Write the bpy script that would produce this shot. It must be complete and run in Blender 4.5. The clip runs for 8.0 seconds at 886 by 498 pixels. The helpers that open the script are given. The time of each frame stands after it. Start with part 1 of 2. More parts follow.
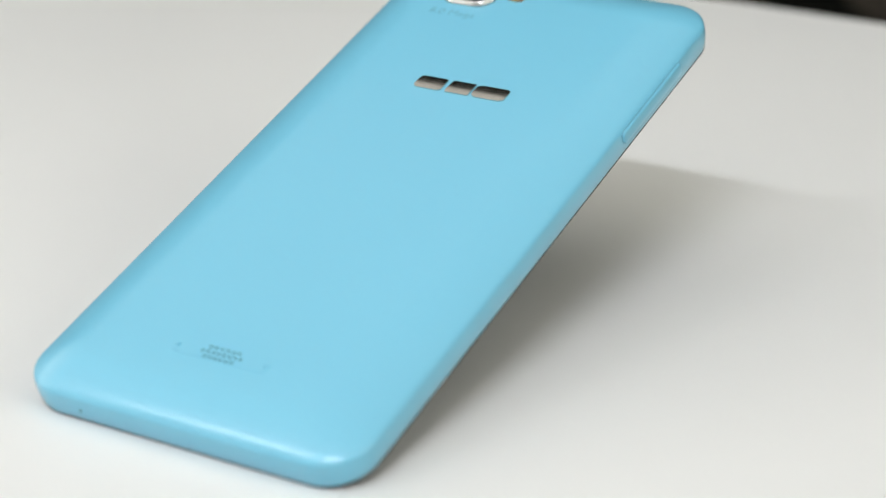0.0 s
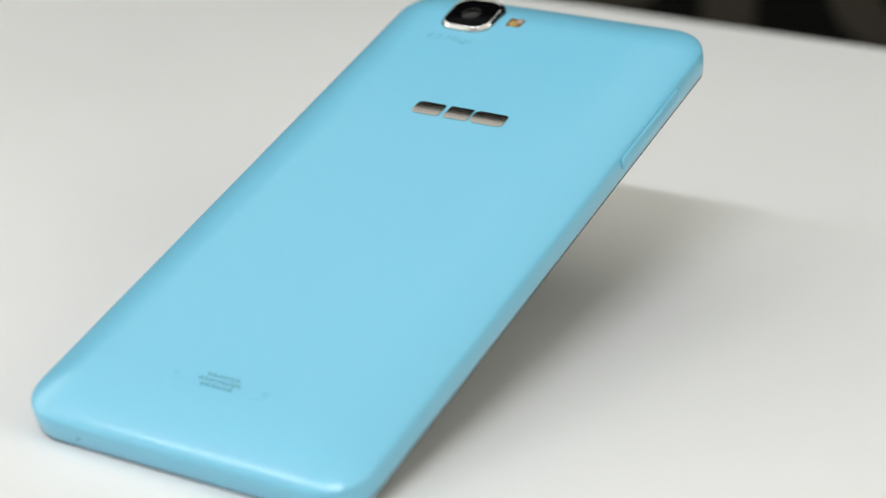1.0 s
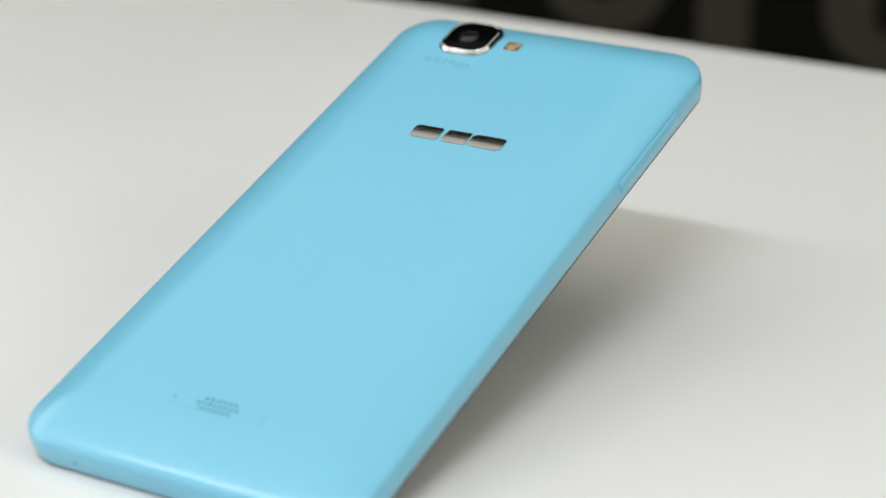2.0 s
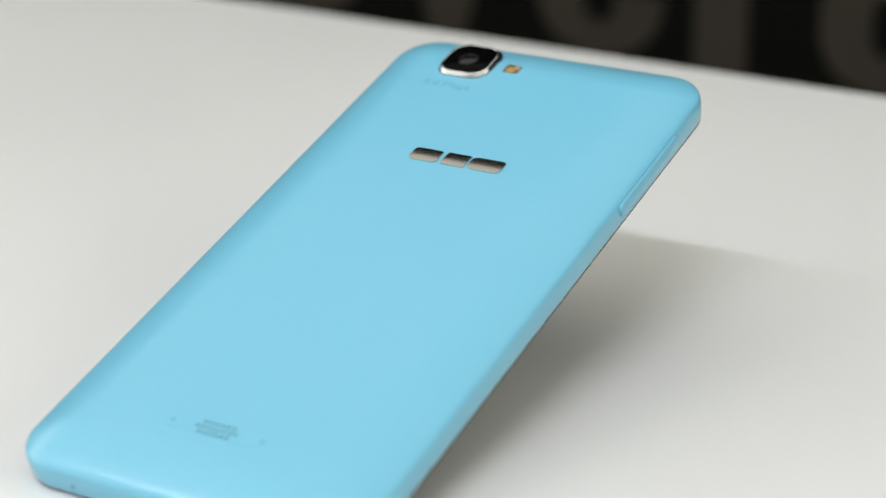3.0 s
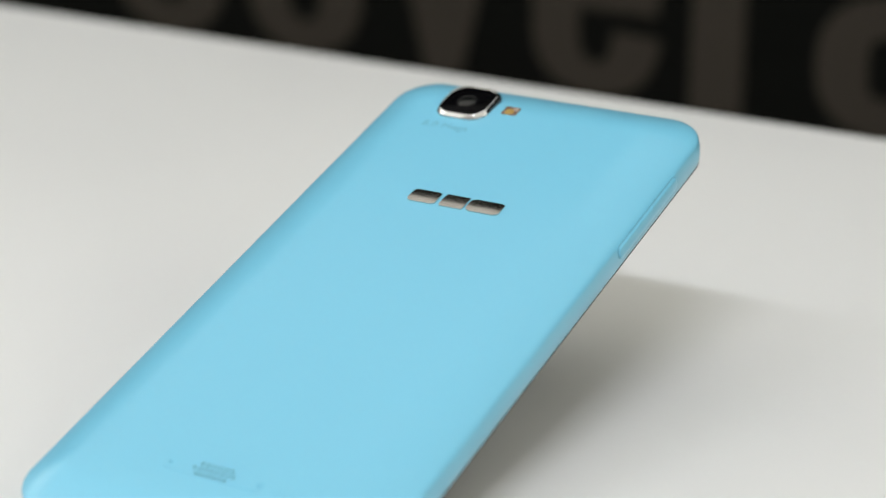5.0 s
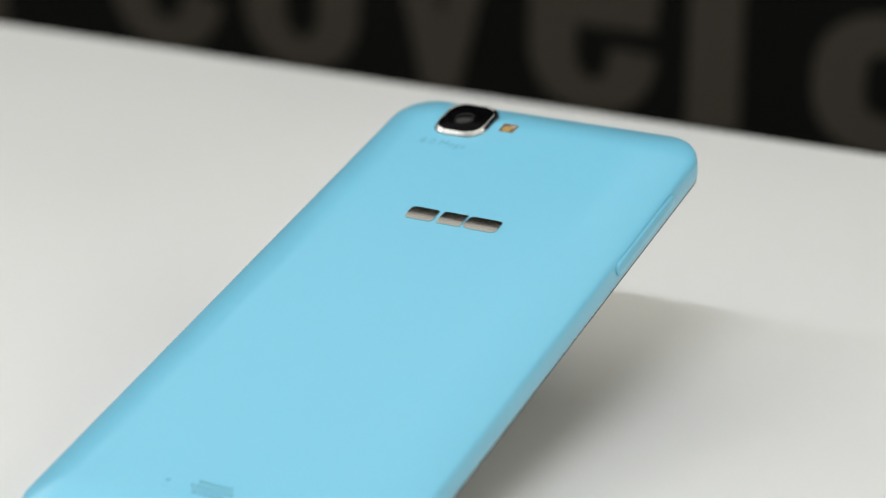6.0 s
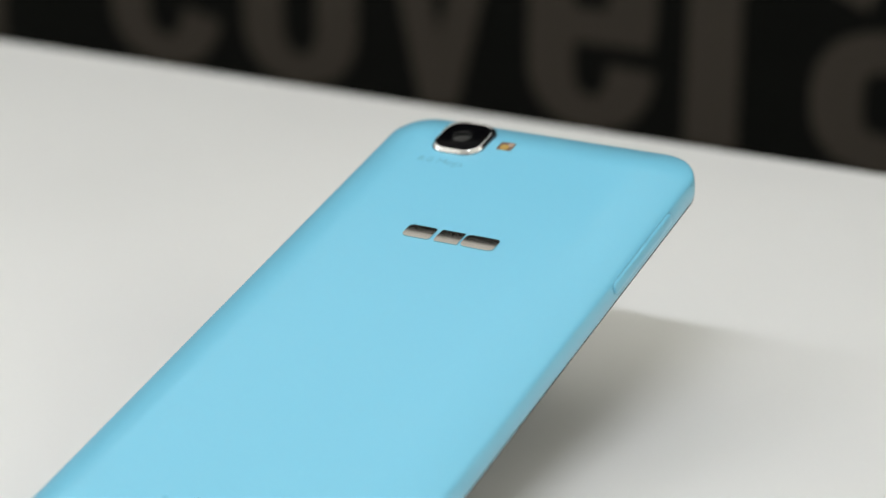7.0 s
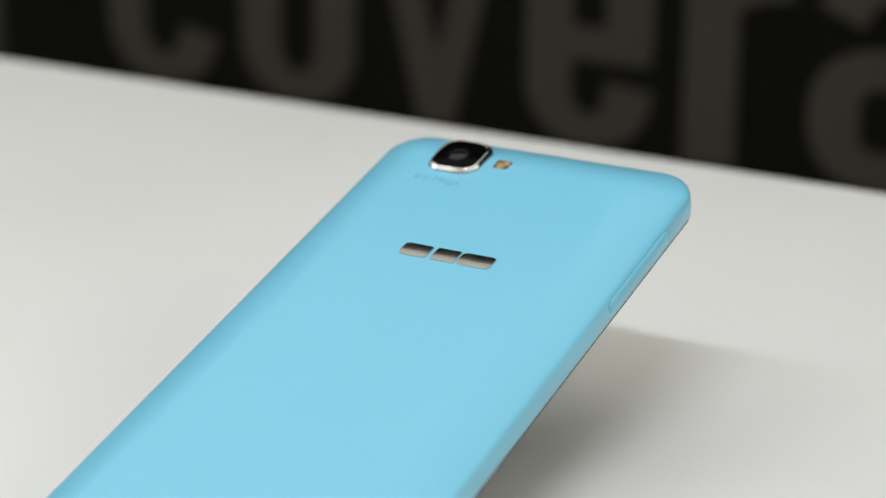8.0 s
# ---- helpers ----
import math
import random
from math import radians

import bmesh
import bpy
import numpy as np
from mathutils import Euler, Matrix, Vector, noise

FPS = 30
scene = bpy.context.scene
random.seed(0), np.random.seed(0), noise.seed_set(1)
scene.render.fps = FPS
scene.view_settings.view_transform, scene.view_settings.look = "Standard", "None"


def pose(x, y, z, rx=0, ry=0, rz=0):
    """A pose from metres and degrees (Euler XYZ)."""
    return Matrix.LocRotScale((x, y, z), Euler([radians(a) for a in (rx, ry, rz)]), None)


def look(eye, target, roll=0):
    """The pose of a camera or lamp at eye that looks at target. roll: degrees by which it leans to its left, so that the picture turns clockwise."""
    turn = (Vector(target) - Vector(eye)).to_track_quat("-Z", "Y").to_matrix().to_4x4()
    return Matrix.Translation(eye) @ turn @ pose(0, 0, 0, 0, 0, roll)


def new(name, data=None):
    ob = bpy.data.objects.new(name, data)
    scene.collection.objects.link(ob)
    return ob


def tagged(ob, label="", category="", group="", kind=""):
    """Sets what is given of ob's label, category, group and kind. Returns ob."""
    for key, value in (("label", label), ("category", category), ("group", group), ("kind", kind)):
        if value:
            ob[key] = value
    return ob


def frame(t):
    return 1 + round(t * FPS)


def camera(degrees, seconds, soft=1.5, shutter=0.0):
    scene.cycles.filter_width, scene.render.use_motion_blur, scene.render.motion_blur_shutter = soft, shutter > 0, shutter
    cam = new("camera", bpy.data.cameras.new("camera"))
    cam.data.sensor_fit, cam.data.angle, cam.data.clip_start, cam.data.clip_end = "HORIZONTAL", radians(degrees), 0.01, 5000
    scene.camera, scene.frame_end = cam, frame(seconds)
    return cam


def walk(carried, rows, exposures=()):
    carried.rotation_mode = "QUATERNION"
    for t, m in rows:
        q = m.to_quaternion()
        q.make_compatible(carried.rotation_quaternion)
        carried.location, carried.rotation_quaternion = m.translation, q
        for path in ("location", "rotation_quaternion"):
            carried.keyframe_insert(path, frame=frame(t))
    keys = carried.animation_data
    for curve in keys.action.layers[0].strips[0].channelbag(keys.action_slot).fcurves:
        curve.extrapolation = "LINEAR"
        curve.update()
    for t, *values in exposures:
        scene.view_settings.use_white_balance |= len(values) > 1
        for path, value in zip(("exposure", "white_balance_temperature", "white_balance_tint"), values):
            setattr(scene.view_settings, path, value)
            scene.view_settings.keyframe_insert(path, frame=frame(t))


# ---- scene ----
# World: z = 0 is the table top, x runs along the phone's lower edge, y towards the table's far edge.
LENS = 22.73
PATH = [
    (0, 0.21887, -0.27200, 0.17482, 68.381, 0.088, 31.206),
    (0.5, 0.21785, -0.27171, 0.17468, 68.706, 0.120, 31.079),
    (1, 0.21691, -0.27145, 0.17457, 69.018, 0.115, 30.957),
    (1.5, 0.21606, -0.27121, 0.17448, 69.317, 0.080, 30.853),
    (3, 0.21405, -0.27064, 0.17437, 70.160, -0.141, 30.688),
    (3.5, 0.21356, -0.27049, 0.17438, 70.440, -0.225, 30.656),
    (4, 0.21315, -0.27037, 0.17442, 70.706, -0.292, 30.635),
    (4.5, 0.21284, -0.27027, 0.17449, 70.952, -0.355, 30.618),
    (6, 0.21242, -0.27011, 0.17484, 71.588, -0.297, 30.482),
    (6.5, 0.21246, -0.27011, 0.17501, 71.800, -0.298, 30.443),
    (7, 0.21259, -0.27013, 0.17521, 72.018, -0.415, 30.469),
    (7.5, 0.21280, -0.27017, 0.17543, 72.240, -0.463, 30.460),
    (8, 0.21311, -0.27023, 0.17568, 72.446, -0.484, 30.442),
]
cam = camera(LENS, 8.0, soft=1.5)
cam.data.dof.use_dof = True
cam.data.dof.focus_distance = 0.438
cam.data.dof.aperture_fstop = 11.8
walk(cam, [(r[0], pose(*r[1:])) for r in PATH])

# ---- light ----
world = bpy.data.worlds.new("world")
scene.world = world
world.use_nodes = True
world.node_tree.nodes["Background"].inputs[0].default_value = (0.9, 0.95, 1.0, 1)
world.node_tree.nodes["Background"].inputs[1].default_value = 0.05


def area(name, m, width, depth, watts, colour):
    data = bpy.data.lights.new(name, "AREA")
    data.shape, data.size, data.size_y = "RECTANGLE", width, depth
    data.energy, data.color = watts, colour
    ob = new(name, data)
    ob.matrix_world = m
    return ob


# two cool strip lamps in a row in front of the table, then added fills: warm from the ceiling, near neutral from three
# sides
area("strip_light", look((0.3, -1.12, 1.75), (0.1, 0.1, 0.0)), 0.9, 0.08, 20.5, (0.90, 0.93, 1.0))
area("strip_light", look((-1.1, -1.15, 1.75), (-1.1, 0.0, 0.0)), 0.9, 0.08, 8.0, (0.90, 0.93, 1.0))
# ceiling-wide lamp added as soft ambient light, not a fixture
area("ceiling_fill", look((0, -0.92, 1.88), (0, -0.92, 0)), 4.6, 3.3, 19.0, (1.0, 0.955, 0.82))
# fill lamps added on three sides; the walls have no windows
area("south_fill", look((-1.55, -2.5, 1.0), (-0.2, 0.0, 0.0)), 1.9, 1.1, 5, (0.98, 0.98, 0.90))
area("west_fill", look((-2.35, -0.4, 0.8), (0.0, 0.1, 0.0)), 2.2, 1.8, 22, (0.98, 0.98, 0.90))
area("east_fill", look((2.35, 0.15, 1.1), (0.0, 0.1, 0.0)), 1.6, 1.0, 26, (0.97, 0.98, 0.87))


# ---- materials ----
def material(name, base, rough=0.5, metal=0.0, vary=0.0, scale=30.0, bump=0.0, bump_scale=800.0, rough_vary=0.0,
             coat=0.0, coat_rough=0.03, spec=0.5):
    """A principled material, with cloudy variation of colour and roughness and a fine grain in relief."""
    m = bpy.data.materials.new(name)
    m.use_nodes = True
    t = m.node_tree
    b = t.nodes["Principled BSDF"]
    b.inputs["Base Color"].default_value = (*base, 1)
    b.inputs["Roughness"].default_value = rough
    b.inputs["Metallic"].default_value = metal
    b.inputs["Coat Weight"].default_value = coat
    b.inputs["Coat Roughness"].default_value = coat_rough
    b.inputs["Specular IOR Level"].default_value = spec
    co = t.nodes.new("ShaderNodeTexCoord")
    if vary or rough_vary:
        n = t.nodes.new("ShaderNodeTexNoise")
        n.inputs["Scale"].default_value, n.inputs["Detail"].default_value = scale, 6
        t.links.new(co.outputs["Object"], n.inputs["Vector"])
        if vary:
            r = t.nodes.new("ShaderNodeMix")
            r.data_type = "RGBA"
            r.inputs["A"].default_value = (*[c * (1 - vary) for c in base], 1)
            r.inputs["B"].default_value = (*[min(1, c * (1 + vary)) for c in base], 1)
            t.links.new(n.outputs["Fac"], r.inputs["Factor"])
            t.links.new(r.outputs["Result"], b.inputs["Base Color"])
        if rough_vary:
            g = t.nodes.new("ShaderNodeMapRange")
            g.inputs["To Min"].default_value, g.inputs["To Max"].default_value = rough - rough_vary, rough + rough_vary
            t.links.new(n.outputs["Fac"], g.inputs["Value"])
            t.links.new(g.outputs["Result"], b.inputs["Roughness"])
    if bump:
        n = t.nodes.new("ShaderNodeTexNoise")
        n.inputs["Scale"].default_value, n.inputs["Detail"].default_value = bump_scale, 3
        t.links.new(co.outputs["Object"], n.inputs["Vector"])
        u = t.nodes.new("ShaderNodeBump")
        u.inputs["Strength"].default_value, u.inputs["Distance"].default_value = bump, 0.0002
        t.links.new(n.outputs["Fac"], u.inputs["Height"])
        t.links.new(u.outputs["Normal"], b.inputs["Normal"])
    return m


BLUE = material("blue satin plastic", (0.173, 0.505, 0.684), 0.32, vary=0.006, scale=25, bump=0.012, bump_scale=1800, rough_vary=0.01, coat=0.5, coat_rough=0.15, spec=0.4)
BLUE_KEY = material("blue key plastic", (0.175, 0.50, 0.67), 0.35, vary=0.02, scale=120, bump=0.04, bump_scale=3000)
GLASS_BLACK = material("black front glass", (0.02, 0.032, 0.045), 0.16, vary=0.1)
CHROME = material("chrome", (0.84, 0.84, 0.85), 0.14, 1.0, vary=0.03, rough_vary=0.04, scale=400)
LOGO_CHROME = material("logo chrome", (0.60, 0.565, 0.53), 0.2, 1.0, vary=0.04, rough_vary=0.04, scale=500)
LENS_BLACK = material("lens cover black", (0.002, 0.002, 0.0025), 0.06, spec=0.03, vary=0.1, scale=300)
LENS_RING = material("lens ring grey", (0.010, 0.010, 0.011), 0.2, vary=0.1, scale=300)
LENS_GLASS = material("lens glass", (0.006, 0.007, 0.007), 0.1, spec=0.5)
FLASH_AMBER = material("flash phosphor amber", (0.42, 0.27, 0.07), 0.35, vary=0.25, scale=900)
FLASH_BROWN = material("flash well brown", (0.15, 0.09, 0.06), 0.4, vary=0.3, scale=700)
PRINT = material("grey print", (0.12, 0.34, 0.46), 0.5, vary=0.1, scale=900)
HOLE = material("speaker hole dark", (0.02, 0.08, 0.115), 0.8, vary=0.1, scale=900)
TABLE = material("white laminate", (0.80, 0.80, 0.79), 0.42, vary=0.025, scale=9, bump=0.05, bump_scale=1500, rough_vary=0.06)
TABLE_LEG = material("grey painted steel", (0.5, 0.5, 0.5), 0.4, vary=0.05, scale=40)
WALL_BLACK = material("black painted wall", (0.0045, 0.0048, 0.004), 0.9, spec=0.05, vary=0.2, scale=6, bump=0.2, bump_scale=300)
LETTER_GREY = material("grey-brown letter paint", (0.039, 0.033, 0.026), 0.85, spec=0.1, vary=0.08, scale=12, bump=0.2, bump_scale=300)
WALL_WHITE = material("off-white wall paint", (0.7, 0.69, 0.66), 0.8, vary=0.04, scale=4, bump=0.2, bump_scale=200)
CEILING = material("white ceiling paint", (0.8, 0.8, 0.79), 0.85, vary=0.03, scale=3, bump=0.2, bump_scale=200)
FLOOR = material("dark grey carpet", (0.06, 0.06, 0.062), 0.95, vary=0.3, scale=60, bump=0.6, bump_scale=600)
KEY_GAP_SHADE = material("painted gap shade blue", (0.125, 0.38, 0.52), 0.6, vary=0.1, scale=900)
FLASH_HIGHLIGHT = material("painted flash highlight", (0.36, 0.27, 0.22), 0.3, vary=0.15, scale=900)
SEAM = material("dark seam", (0.015, 0.03, 0.045), 0.7, vary=0.1, scale=900)
PROP = material("dark rubber", (0.03, 0.03, 0.03), 0.8, vary=0.2, scale=200)


# ---- building helpers ----
def mesh_of(name, bm, mat, smooth=True, angle=35):
    bmesh.ops.recalc_face_normals(bm, faces=bm.faces)
    for f in bm.faces:
        f.smooth = smooth
    for e in bm.edges:
        if len(e.link_faces) == 2 and e.calc_face_angle(0) > radians(angle):
            e.smooth = False
    me = bpy.data.meshes.new(name)
    bm.to_mesh(me)
    bm.free()
    me.materials.append(mat)
    return me


def part(name, bm, mat, parent, label="", smooth=True, angle=35):
    ob = new(name, mesh_of(name, bm, mat, smooth, angle))
    ob.parent = parent
    return tagged(ob, label)


def box(x0, x1, y0, y1, z0, z1, bevel=0.0, segments=2):
    bm = bmesh.new()
    bmesh.ops.create_cube(bm, size=1)
    for v in bm.verts:
        v.co = Vector(((x0 + x1) / 2 + v.co.x * (x1 - x0), (y0 + y1) / 2 + v.co.y * (y1 - y0), (z0 + z1) / 2 + v.co.z * (z1 - z0)))
    if bevel:
        bmesh.ops.bevel(bm, geom=bm.edges[:], offset=bevel, segments=segments, affect="EDGES", profile=0.5)
    return bm


def rounded(x0, x1, y0, y1, r, steps=10):
    """The outline of a rectangle with round corners, counter-clockwise."""
    r = max(min(r, (x1 - x0) / 2 - 1e-5, (y1 - y0) / 2 - 1e-5), 1e-5)
    pts = []
    for cx, cy, a in ((x1 - r, y0 + r, -90), (x1 - r, y1 - r, 0), (x0 + r, y1 - r, 90), (x0 + r, y0 + r, 180)):
        for i in range(steps + 1):
            b = radians(a + 90 * i / steps)
            pts.append((cx + r * math.cos(b), cy + r * math.sin(b)))
    return pts


def loft(rings, bottom=True, top=True):
    """One skin through rings of equally many points (x, y, z), closed at both ends."""
    bm = bmesh.new()
    rows = [[bm.verts.new(p) for p in ring] for ring in rings]
    n = len(rows[0])
    for a, b in zip(rows, rows[1:]):
        for i in range(n):
            bm.faces.new((a[i], a[(i + 1) % n], b[(i + 1) % n], b[i]))
    if bottom:
        bm.faces.new(rows[0][::-1])
    if top:
        bm.faces.new(rows[-1])
    return bm


def slab(outline, z0, z1, bevel):
    """A plate of the given outline with a small chamfer at its upper rim."""
    cx = sum(p[0] for p in outline) / len(outline)
    cy = sum(p[1] for p in outline) / len(outline)
    k = 1 - bevel / max(max(abs(p[0] - cx) for p in outline), 1e-6)
    inner = [(cx + (x - cx) * k, cy + (y - cy) * k) for x, y in outline]
    return loft([[(x, y, z0) for x, y in outline], [(x, y, z1 - bevel) for x, y in outline], [(x, y, z1) for x, y in inner]])


def lettering(text, size, offset=0.0, extrude=0.0005):
    """Words in the built-in font as a bmesh in the xy plane."""
    cu = bpy.data.curves.new("words", "FONT")
    cu.body, cu.size, cu.offset, cu.extrude = text, size, offset, extrude
    ob = bpy.data.objects.new("words", cu)
    me = bpy.data.meshes.new_from_object(ob)
    bm = bmesh.new()
    bm.from_mesh(me)
    bpy.data.objects.remove(ob)
    bpy.data.meshes.remove(me)
    return bm


# ---- room ----
RX0, RX1, RY0, RY1, RZ0, RZ1 = -2.4, 2.4, -2.6, 0.75, -0.75, 1.9


def structure(name, bm, mat, label, category):
    ob = new(name, mesh_of(name, bm, mat, False))
    return tagged(ob, label, category, kind="structure")


structure("floor", box(RX0 - 0.1, RX1 + 0.1, RY0 - 0.1, RY1 + 0.1, RZ0 - 0.1, RZ0), FLOOR, "dark grey carpeted floor under the table", "floor")
structure("ceiling", box(RX0 - 0.1, RX1 + 0.1, RY0 - 0.1, RY1 + 0.1, RZ1, RZ1 + 0.1), CEILING, "plain white painted ceiling", "ceiling")
structure("wall_north", box(RX0 - 0.1, RX1 + 0.1, RY1 + 0.02, RY1 + 0.12, RZ0, RZ1), WALL_WHITE, "plain off-white painted wall", "wall")
structure("wall_panel", box(RX0, RX1, RY1, RY1 + 0.02, RZ0, 1.0), WALL_BLACK, "matt black wall panel with large grey-brown letters", "wall panel")
structure("wall_south", box(RX0 - 0.1, RX1 + 0.1, RY0 - 0.1, RY0, RZ0, RZ1), WALL_WHITE, "plain off-white painted wall", "wall")
structure("wall_east", box(RX1, RX1 + 0.1, RY0, RY1, RZ0, RZ1), WALL_WHITE, "plain off-white painted wall", "wall")
structure("wall_west", box(RX0 - 0.1, RX0, RY0, RY1, RZ0, RZ1), WALL_WHITE, "plain off-white painted wall", "wall")

# large condensed letters on the black wall: one word, each letter a flat plate
BASE = -0.1262
XH = 0.1135
STROKE = 0.0272
THIN = 0.0182
lettering_sign = tagged(new("wall_lettering"), "large grey-brown lowercase letters on the black wall panel", "lettering")
lettering_sign.matrix_world = pose(0, RY1, BASE)


def ribbon(bm, path, upright, level, depth=0.0012):
    """A flat band along a path of (x, z), standing proud of the wall: one width where it runs upright, another where level."""
    cuts = []
    for i, (x, z) in enumerate(path):
        ax, az = path[max(i - 1, 0)]
        bx, bz = path[min(i + 1, len(path) - 1)]
        if path[0] == path[-1] and i in (0, len(path) - 1):
            (ax, az), (bx, bz) = path[-2], path[1]
        d = Vector((bx - ax, bz - az)).normalized()
        width = math.hypot(upright * d.y, level * d.x)
        px, pz = -d.y * width / 2, d.x * width / 2
        cuts.append([bm.verts.new(p) for p in ((x + px, 0, z + pz), (x + px, -depth, z + pz), (x - px, -depth, z - pz), (x - px, 0, z - pz))])
    for a, b in zip(cuts, cuts[1:]):
        for i in range(4):
            bm.faces.new((a[i], a[(i + 1) % 4], b[(i + 1) % 4], b[i]))
    bm.faces.new(cuts[0])
    bm.faces.new(cuts[-1][::-1])


def stadium(x0, x1, z0, z1, a0, a1, steps=48):
    """Part of an upright oval with straight flanks, from angle a0 to a1 (degrees, 0 to the right, counter-clockwise)."""
    cx, r = (x0 + x1) / 2, (x1 - x0) / 2
    straight = (z1 - z0) / 2 - r
    cz = (z0 + z1) / 2
    pts = []
    for i in range(steps + 1):
        a = radians(a0 + (a1 - a0) * i / steps)
        c, s_ = math.cos(a), math.sin(a)
        k = 5 if straight > 0 else 2.6
        m = (abs(c) ** k + abs(s_) ** k) ** (1 / k)
        x, z = c / m * r, s_ / m * (z1 - z0) / 2
        if abs(z) > straight > 0:
            b = math.atan2(abs(z) - straight, abs(x))
            x, z = math.copysign(r * math.cos(b), x), math.copysign(straight + r * math.sin(b), z)
        elif straight > 0:
            x = math.copysign(r, x)
        pts.append((cx + x, cz + z))
    return pts


def letter(ch, x0, x1):
    bm, h, k = bmesh.new(), STROKE / 2, THIN / 2
    a, b, lo, hi, mid = x0 + h, x1 - h, k, XH - k, 0.0562
    if ch == "o":
        ribbon(bm, stadium(a, b, lo, hi, 0, 360), STROKE, THIN)
    elif ch == "c":
        ribbon(bm, stadium(a, b, lo, hi, 26, 334), STROKE, THIN)
    elif ch == "v":
        foot = (x0 + x1) / 2
        shape = ((x0, XH), (foot - 0.0107, 0), (foot + 0.0107, 0), (x1, XH), (x1 - 0.0225, XH), (foot, 0.040), (x0 + 0.0225, XH))
        back = [bm.verts.new((x, 0, z)) for x, z in shape]
        front = [bm.verts.new((x, -0.0012, z)) for x, z in shape]
        for i in range(7):
            bm.faces.new((back[i], back[(i + 1) % 7], front[(i + 1) % 7], front[i]))
        for half in ((0, 1, 5, 6), (1, 2, 5), (2, 3, 4, 5)):
            bm.faces.new([front[i] for i in half])
    elif ch == "e":
        ribbon(bm, stadium(a, b, lo, hi, 0, 336), STROKE, THIN)
        ribbon(bm, [(a, mid), (b + h * 0.9, mid)], STROKE, THIN, 0.0011)
    elif ch == "r":
        ribbon(bm, [(a, 0.0), (a, XH)], STROKE * 1.07, THIN)
        ribbon(bm, [(a + (b + h - a) * i / 8, XH - 0.012 - 0.014 * (1 - i / 8) ** 2) for i in range(9)], STROKE, 0.0215, 0.0011)
    elif ch == "|":
        ribbon(bm, [(a, 0.0), (a, XH)], STROKE, THIN)
    elif ch == "a":
        ribbon(bm, stadium(a, b, lo, XH * 0.62 - k, 0, 360), STROKE, THIN * 1.1)
        ribbon(bm, [(b, 0.0), (b, XH * 0.4)] + stadium(a, b, lo, hi, 30, 148), STROKE, THIN, 0.0011)
    return part("letter", bm, LETTER_GREY, lettering_sign, smooth=False)


for ch, x0, x1 in (("|", -0.7270, -0.6990), ("c", -0.6145, -0.5345), ("o", -0.5180, -0.4405), ("v", -0.4275, -0.3475), ("e", -0.3320, -0.2575),
                   ("r", -0.2385, -0.182), ("a", -0.1715, -0.088)):
    letter(ch, x0, x1)

# ---- table ----
table = tagged(new("table"), "white laminate table with a thin rounded edge", "table")
table.matrix_world = pose(0, 0, -0.75)
part("tabletop", box(-1.0, 0.8, -0.75, 0.3255, 0.722, 0.75, 0.0035, 3), TABLE, table)
for x in (-0.93, 0.73):
    for y in (-0.68, 0.255):
        part("leg", box(x - 0.025, x + 0.025, y - 0.025, y + 0.025, 0, 0.722, 0.003), TABLE_LEG, table, "grey steel leg")

# ---- phone ----
W, L, T = 0.0723, 0.1488, 0.009
TILT = 18.0
PHONE = pose(0, 0, 0, TILT) @ pose(0, 0, T)
phone = tagged(new("smartphone"), "sky-blue satin plastic smartphone lying face down, its top end raised", "smartphone")
phone.matrix_world = PHONE

SIDE = 0.0034
SHOULDER = 0.0118
CORNER = 0.0089


def plan(inset, z):
    r = max(CORNER - inset * 0.7, 0.0012)
    return [(x, y, z) for x, y in rounded(-W / 2 + inset, W / 2 - inset, inset, L - inset, r, 14)]


# side wall, a narrow rounded ridge, then a shallow shoulder that runs out into the flat back
rings = [plan(0.0009, -T + 0.0003), plan(0.0002, -T + 0.0003), plan(0.0, -T + 0.0006), plan(-0.0002, -T + 0.0022), plan(-0.00028, -0.0055),
         plan(-0.0002, -SIDE - 0.0009), plan(-0.00016, -SIDE - 0.0005), plan(-0.00003, -SIDE - 0.0002), plan(0.0003, -SIDE + 0.00012)]
for i in range(1, 17):
    d = 0.0006 + (SHOULDER - 0.0006) * (i / 16) ** 1.2
    rings.append(plan(d, -SIDE * (1 - d / SHOULDER) ** 2))
part("back_cover", loft(rings), BLUE, phone, "sky-blue satin back cover", angle=60)
part("front_glass", loft([plan(0.0005, -T), plan(0.0001, -T + 0.0001), plan(0.0001, -T + 0.00032), plan(0.0008, -T + 0.00032)]),
     GLASS_BLACK, phone, "black front glass rim", angle=50)

# volume key along the long side, in a narrow gap
def key_ring(grow, d):
    return [(W / 2 + 0.0003 + d, y, z) for y, z in rounded(0.1030 - grow, 0.1297 + grow, -0.0066 - grow, -0.0039 + grow, 0.0011 + grow, 6)]


# flush strip: the shade of the gap is put into its darker blue
gap = part("key_gap", loft([key_ring(0.0002, -0.0005), key_ring(0.0002, 0.00002)]), KEY_GAP_SHADE, phone, "thin darker blue strip, the painted shade of the gap round the key")
part("volume_key", loft([key_ring(0.0, -0.0004), key_ring(0.0, 0.0002), key_ring(-0.00012, 0.00040), key_ring(-0.0004, 0.00048)]), BLUE_KEY, phone, "long blue volume key", angle=50)

# microphone hole in the lower side
mic = [[(-0.0214 + r * math.cos(radians(a)), y, -0.0062 + r * math.sin(radians(a))) for a in range(0, 360, 30)] for r, y in ((0.0003, 0.0002), (0.0003, -0.0003))]
part("microphone_hole", loft(mic), HOLE, phone)

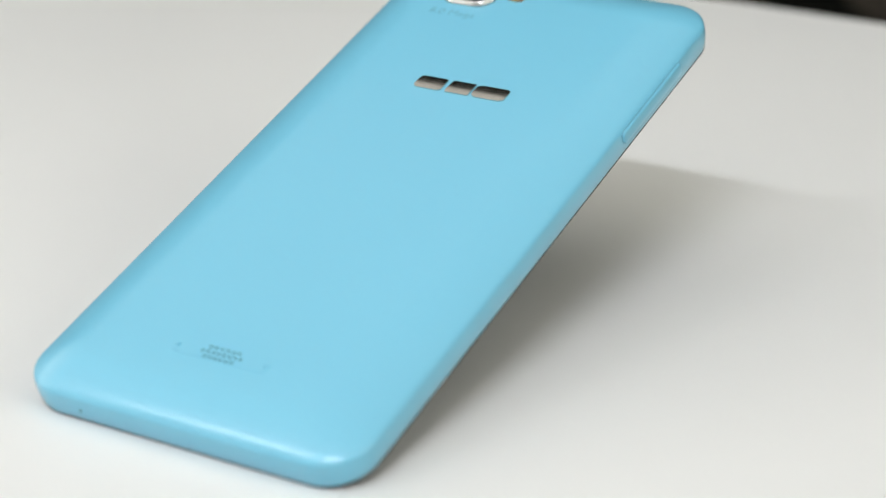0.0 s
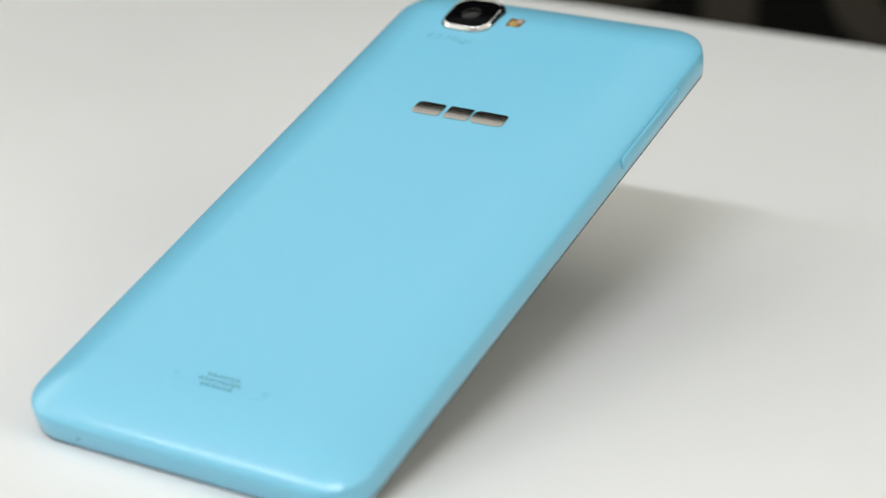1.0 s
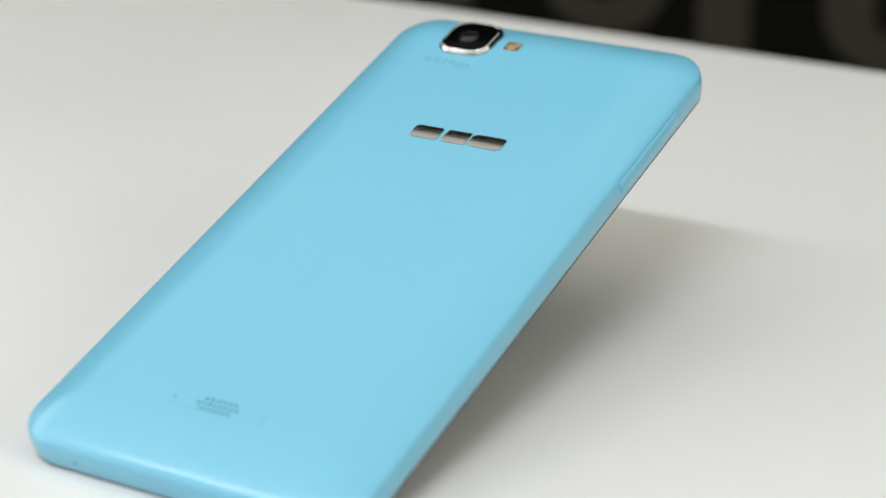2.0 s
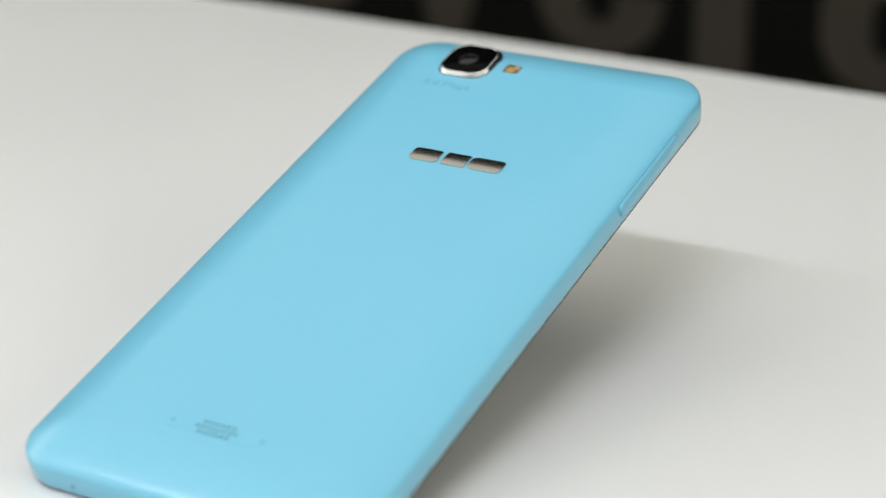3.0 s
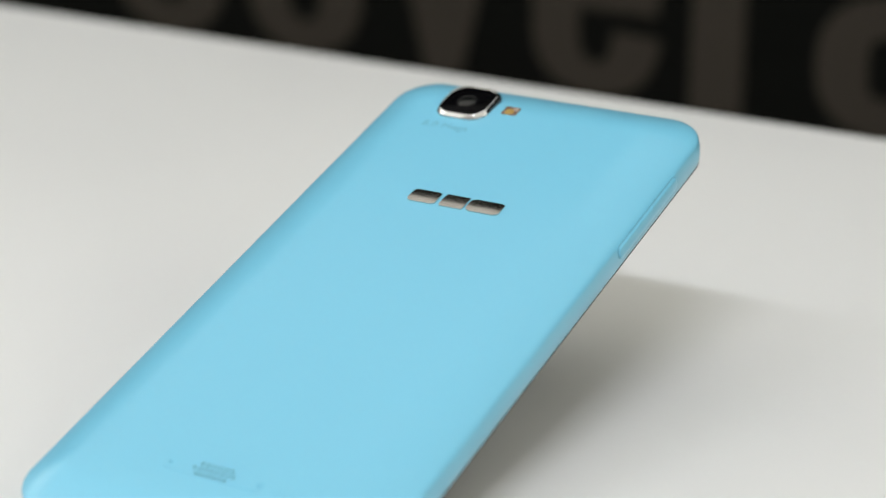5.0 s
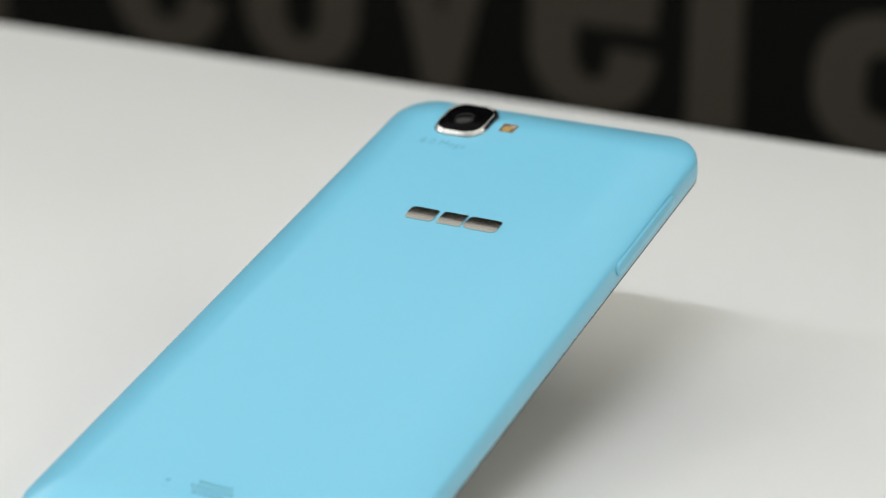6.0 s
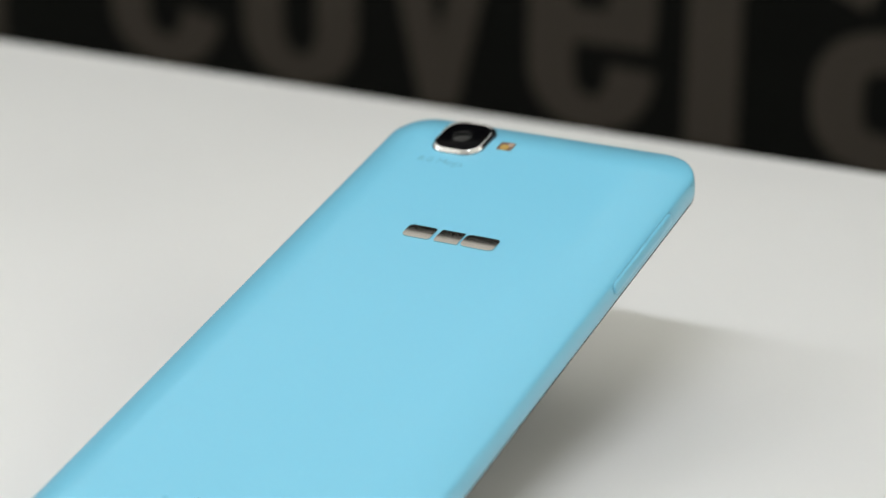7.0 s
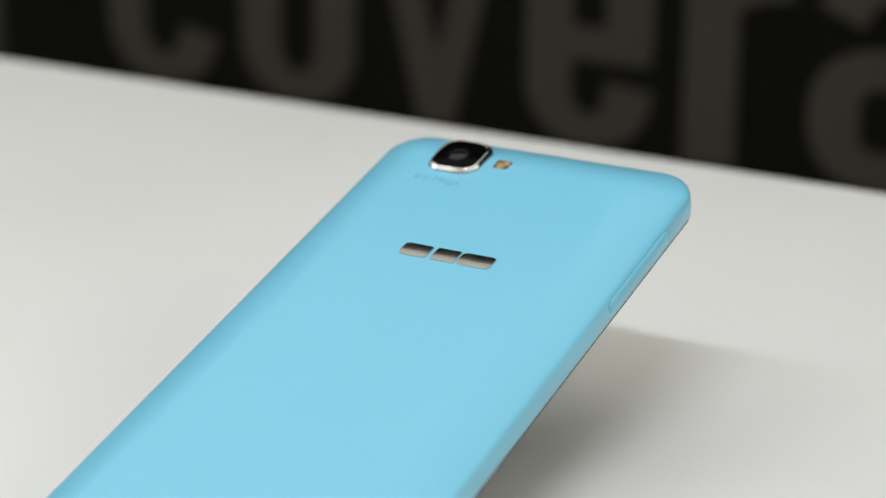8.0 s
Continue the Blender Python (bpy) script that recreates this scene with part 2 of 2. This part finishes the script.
# speaker: a shallow long plate with three rows of holes
holes = [(-0.0026 + 0.00124 * i, 0.01708) for i in range(6)] + [(-0.0036 + 0.00117 * i, 0.01580) for i in range(8)] + [(-0.0024 + 0.00118 * i, 0.01452) for i in range(6)]
GZ = 0.00011
bm = bmesh.new()


def ring_edges(bm, pts, z):
    vs = [bm.verts.new((x, y, z)) for x, y in pts]
    return vs, [bm.edges.new((vs[i], vs[(i + 1) % len(vs)])) for i in range(len(vs))]


outer = rounded(-0.0099, 0.0110, 0.0140, 0.0176, 0.0017, 8)
ov, oe = ring_edges(bm, outer, GZ)
every = list(oe)
cups = []
for x, y in holes:
    hv, he = ring_edges(bm, [(x + 0.00036 * math.cos(radians(a)), y + 0.00036 * math.sin(radians(a))) for a in range(0, 360, 36)], GZ)
    every += he
    cups.append(hv)
bmesh.ops.triangle_fill(bm, use_beauty=True, edges=every)
for vs, drop, grow in [(ov, 0.00011, 1.015)] + [(c, 0.00008, 1.0) for c in cups]:
    c = sum((v.co for v in vs), Vector()) / len(vs)
    low = [bm.verts.new((c.x + (v.co.x - c.x) * grow, c.y + (v.co.y - c.y) * grow, v.co.z - drop)) for v in vs]
    for i in range(len(vs)):
        bm.faces.new((vs[i], vs[(i + 1) % len(vs)], low[(i + 1) % len(vs)], low[i]))
grille = part("speaker_grille", bm, BLUE, phone, "shallow raised speaker grille", angle=20)
disc = mesh_of("speaker_hole", loft([[(0.00037 * math.cos(radians(a)), 0.00037 * math.sin(radians(a)), z) for a in range(0, 360, 36)] for z in (0.0, 0.00005)]), HOLE)
for x, y in holes:
    h = new("speaker_hole", disc)
    h.parent = grille
    h.location = (x, y, 0.00001)
for x in (-0.0089, 0.0101):
    part("nub", slab([(x + 0.0005 * math.cos(radians(a)), 0.0158 + 0.0005 * math.sin(radians(a))) for a in range(0, 360, 30)], 0.0001, 0.00042, 0.00015), BLUE, grille)

# camera module
CX, CY = -0.0154, 0.1378
HX, HY = 0.0061, 0.0060


def module(shrink, z, r=0.0038):
    return [(x, y, z) for x, y in rounded(CX - HX + shrink, CX + HX - shrink, CY - HY + shrink, CY + HY - shrink, r - shrink * 0.6, 8)]


part("bezel_seam", loft([module(-0.00013, -0.0030), module(-0.00013, 0.00003), module(0.0002, 0.00005)]), SEAM, phone, "dark seam round the camera bezel")
bezel = part("camera_bezel", loft([module(0, -0.0040), module(0, 0.00022), module(0.00004, 0.00028), module(0.00042, 0.00078), module(0.00047, 0.00085), module(0.00056, 0.00090),
                                   module(0.00068, 0.00091), module(0.00080, 0.00088), module(0.00088, 0.00078)]), CHROME, phone, "polished chrome camera bezel", angle=28)
part("lens_cover", loft([module(0.00086, 0.0006), module(0.00086, 0.00082), module(0.00105, 0.00086)]), LENS_BLACK, bezel, "black lens cover")


def turned(profile, cx, cy, n=32):
    return loft([[(cx + r * math.cos(2 * math.pi * i / n), cy + r * math.sin(2 * math.pi * i / n), z) for i in range(n)] for r, z in profile])


part("lens_ring", turned(((0.0022, 0.0008), (0.0022, 0.00095), (0.0021, 0.00099), (0.0020, 0.00098), (0.0019, 0.00094)), CX - 0.0002, CY - 0.0004), LENS_RING, bezel, "dark grey lens ring")
part("lens", turned(((0.0019, 0.0008), (0.0019, 0.00094), (0.0015, 0.00106), (0.0010, 0.00116), (0.0005, 0.00121), (0.0001, 0.00122)), CX - 0.0002, CY - 0.0004), LENS_GLASS, bezel, "dark glass lens")

# flash beside it
flash = part("flash", slab(rounded(-0.0068, -0.0032, 0.1360, 0.1391, 0.0005, 4), -0.0020, 0.00012, 0.0001), FLASH_BROWN, phone, "brown and amber flash window")
# the highlight on the flash's plastic cover, modelled as a pale chip
part("flash_highlight", slab(rounded(-0.0048, -0.0034, 0.1375, 0.1388, 0.0003, 3), 0.0, 0.00022, 0.00008), FLASH_HIGHLIGHT, flash, "pale chip painted as the highlight on the flash cover")
part("flash_led", turned(((0.0010, 0.0), (0.0010, 0.0002), (0.0007, 0.0004), (0.0001, 0.00046)), -0.0051, 0.1370, 20), FLASH_AMBER, flash, "amber phosphor dot")

# small print under the camera
bm = lettering("8.0 Mega", 0.0028, -0.00003, 0.00001)
xs = [v.co.x for v in bm.verts]
k = 0.0111 / (max(xs) - min(xs))
for v in bm.verts:
    v.co = Vector((-0.0216 + (v.co.x - min(xs)) * k, 0.1275 + v.co.y, 0.00003 + v.co.z))
part("print", bm, PRINT, phone, "thin grey print reading 8.0 Mega", smooth=False)

# brand mark: three plain chrome bars, gently domed


def domed(x0, x1, y0, y1, r, rise=0.00027, steps=12):
    rows = []
    h, c = (y1 - y0) / 2, (y0 + y1) / 2
    for i in range(steps + 1):
        y = y0 + (y1 - y0) * i / steps
        d = max(0.0, r - min(y - y0, y1 - y))
        trim = r - math.sqrt(max(r * r - d * d, 0.0))
        z = 0.00008 + rise * (1 - ((y - c + 0.3 * h) / (1.3 * h)) ** 2)
        rows.append([(x0 + trim, y, -0.0001), (x1 - trim, y, -0.0001), (x1 - trim, y, z), (x0 + trim, y, z)])
    return loft(rows)


for x0, x1, r in ((-0.0099, -0.0034, 0.0008), (-0.0024, 0.0031, 0.0002), (0.0036, 0.0112, 0.0011)):
    part("logo_bar", domed(x0, x1, 0.1010, 0.1053, r), LOGO_CHROME, phone, "plain chrome bar of the brand mark", angle=40)

# a small block hidden beneath carries the raised end
prop = tagged(new("rest_block", mesh_of("rest_block", box(-0.028, -0.006, 0.088, 0.104, 0.0, 0.0285, 0.001), PROP)), "small dark rubber block under the phone", "block")
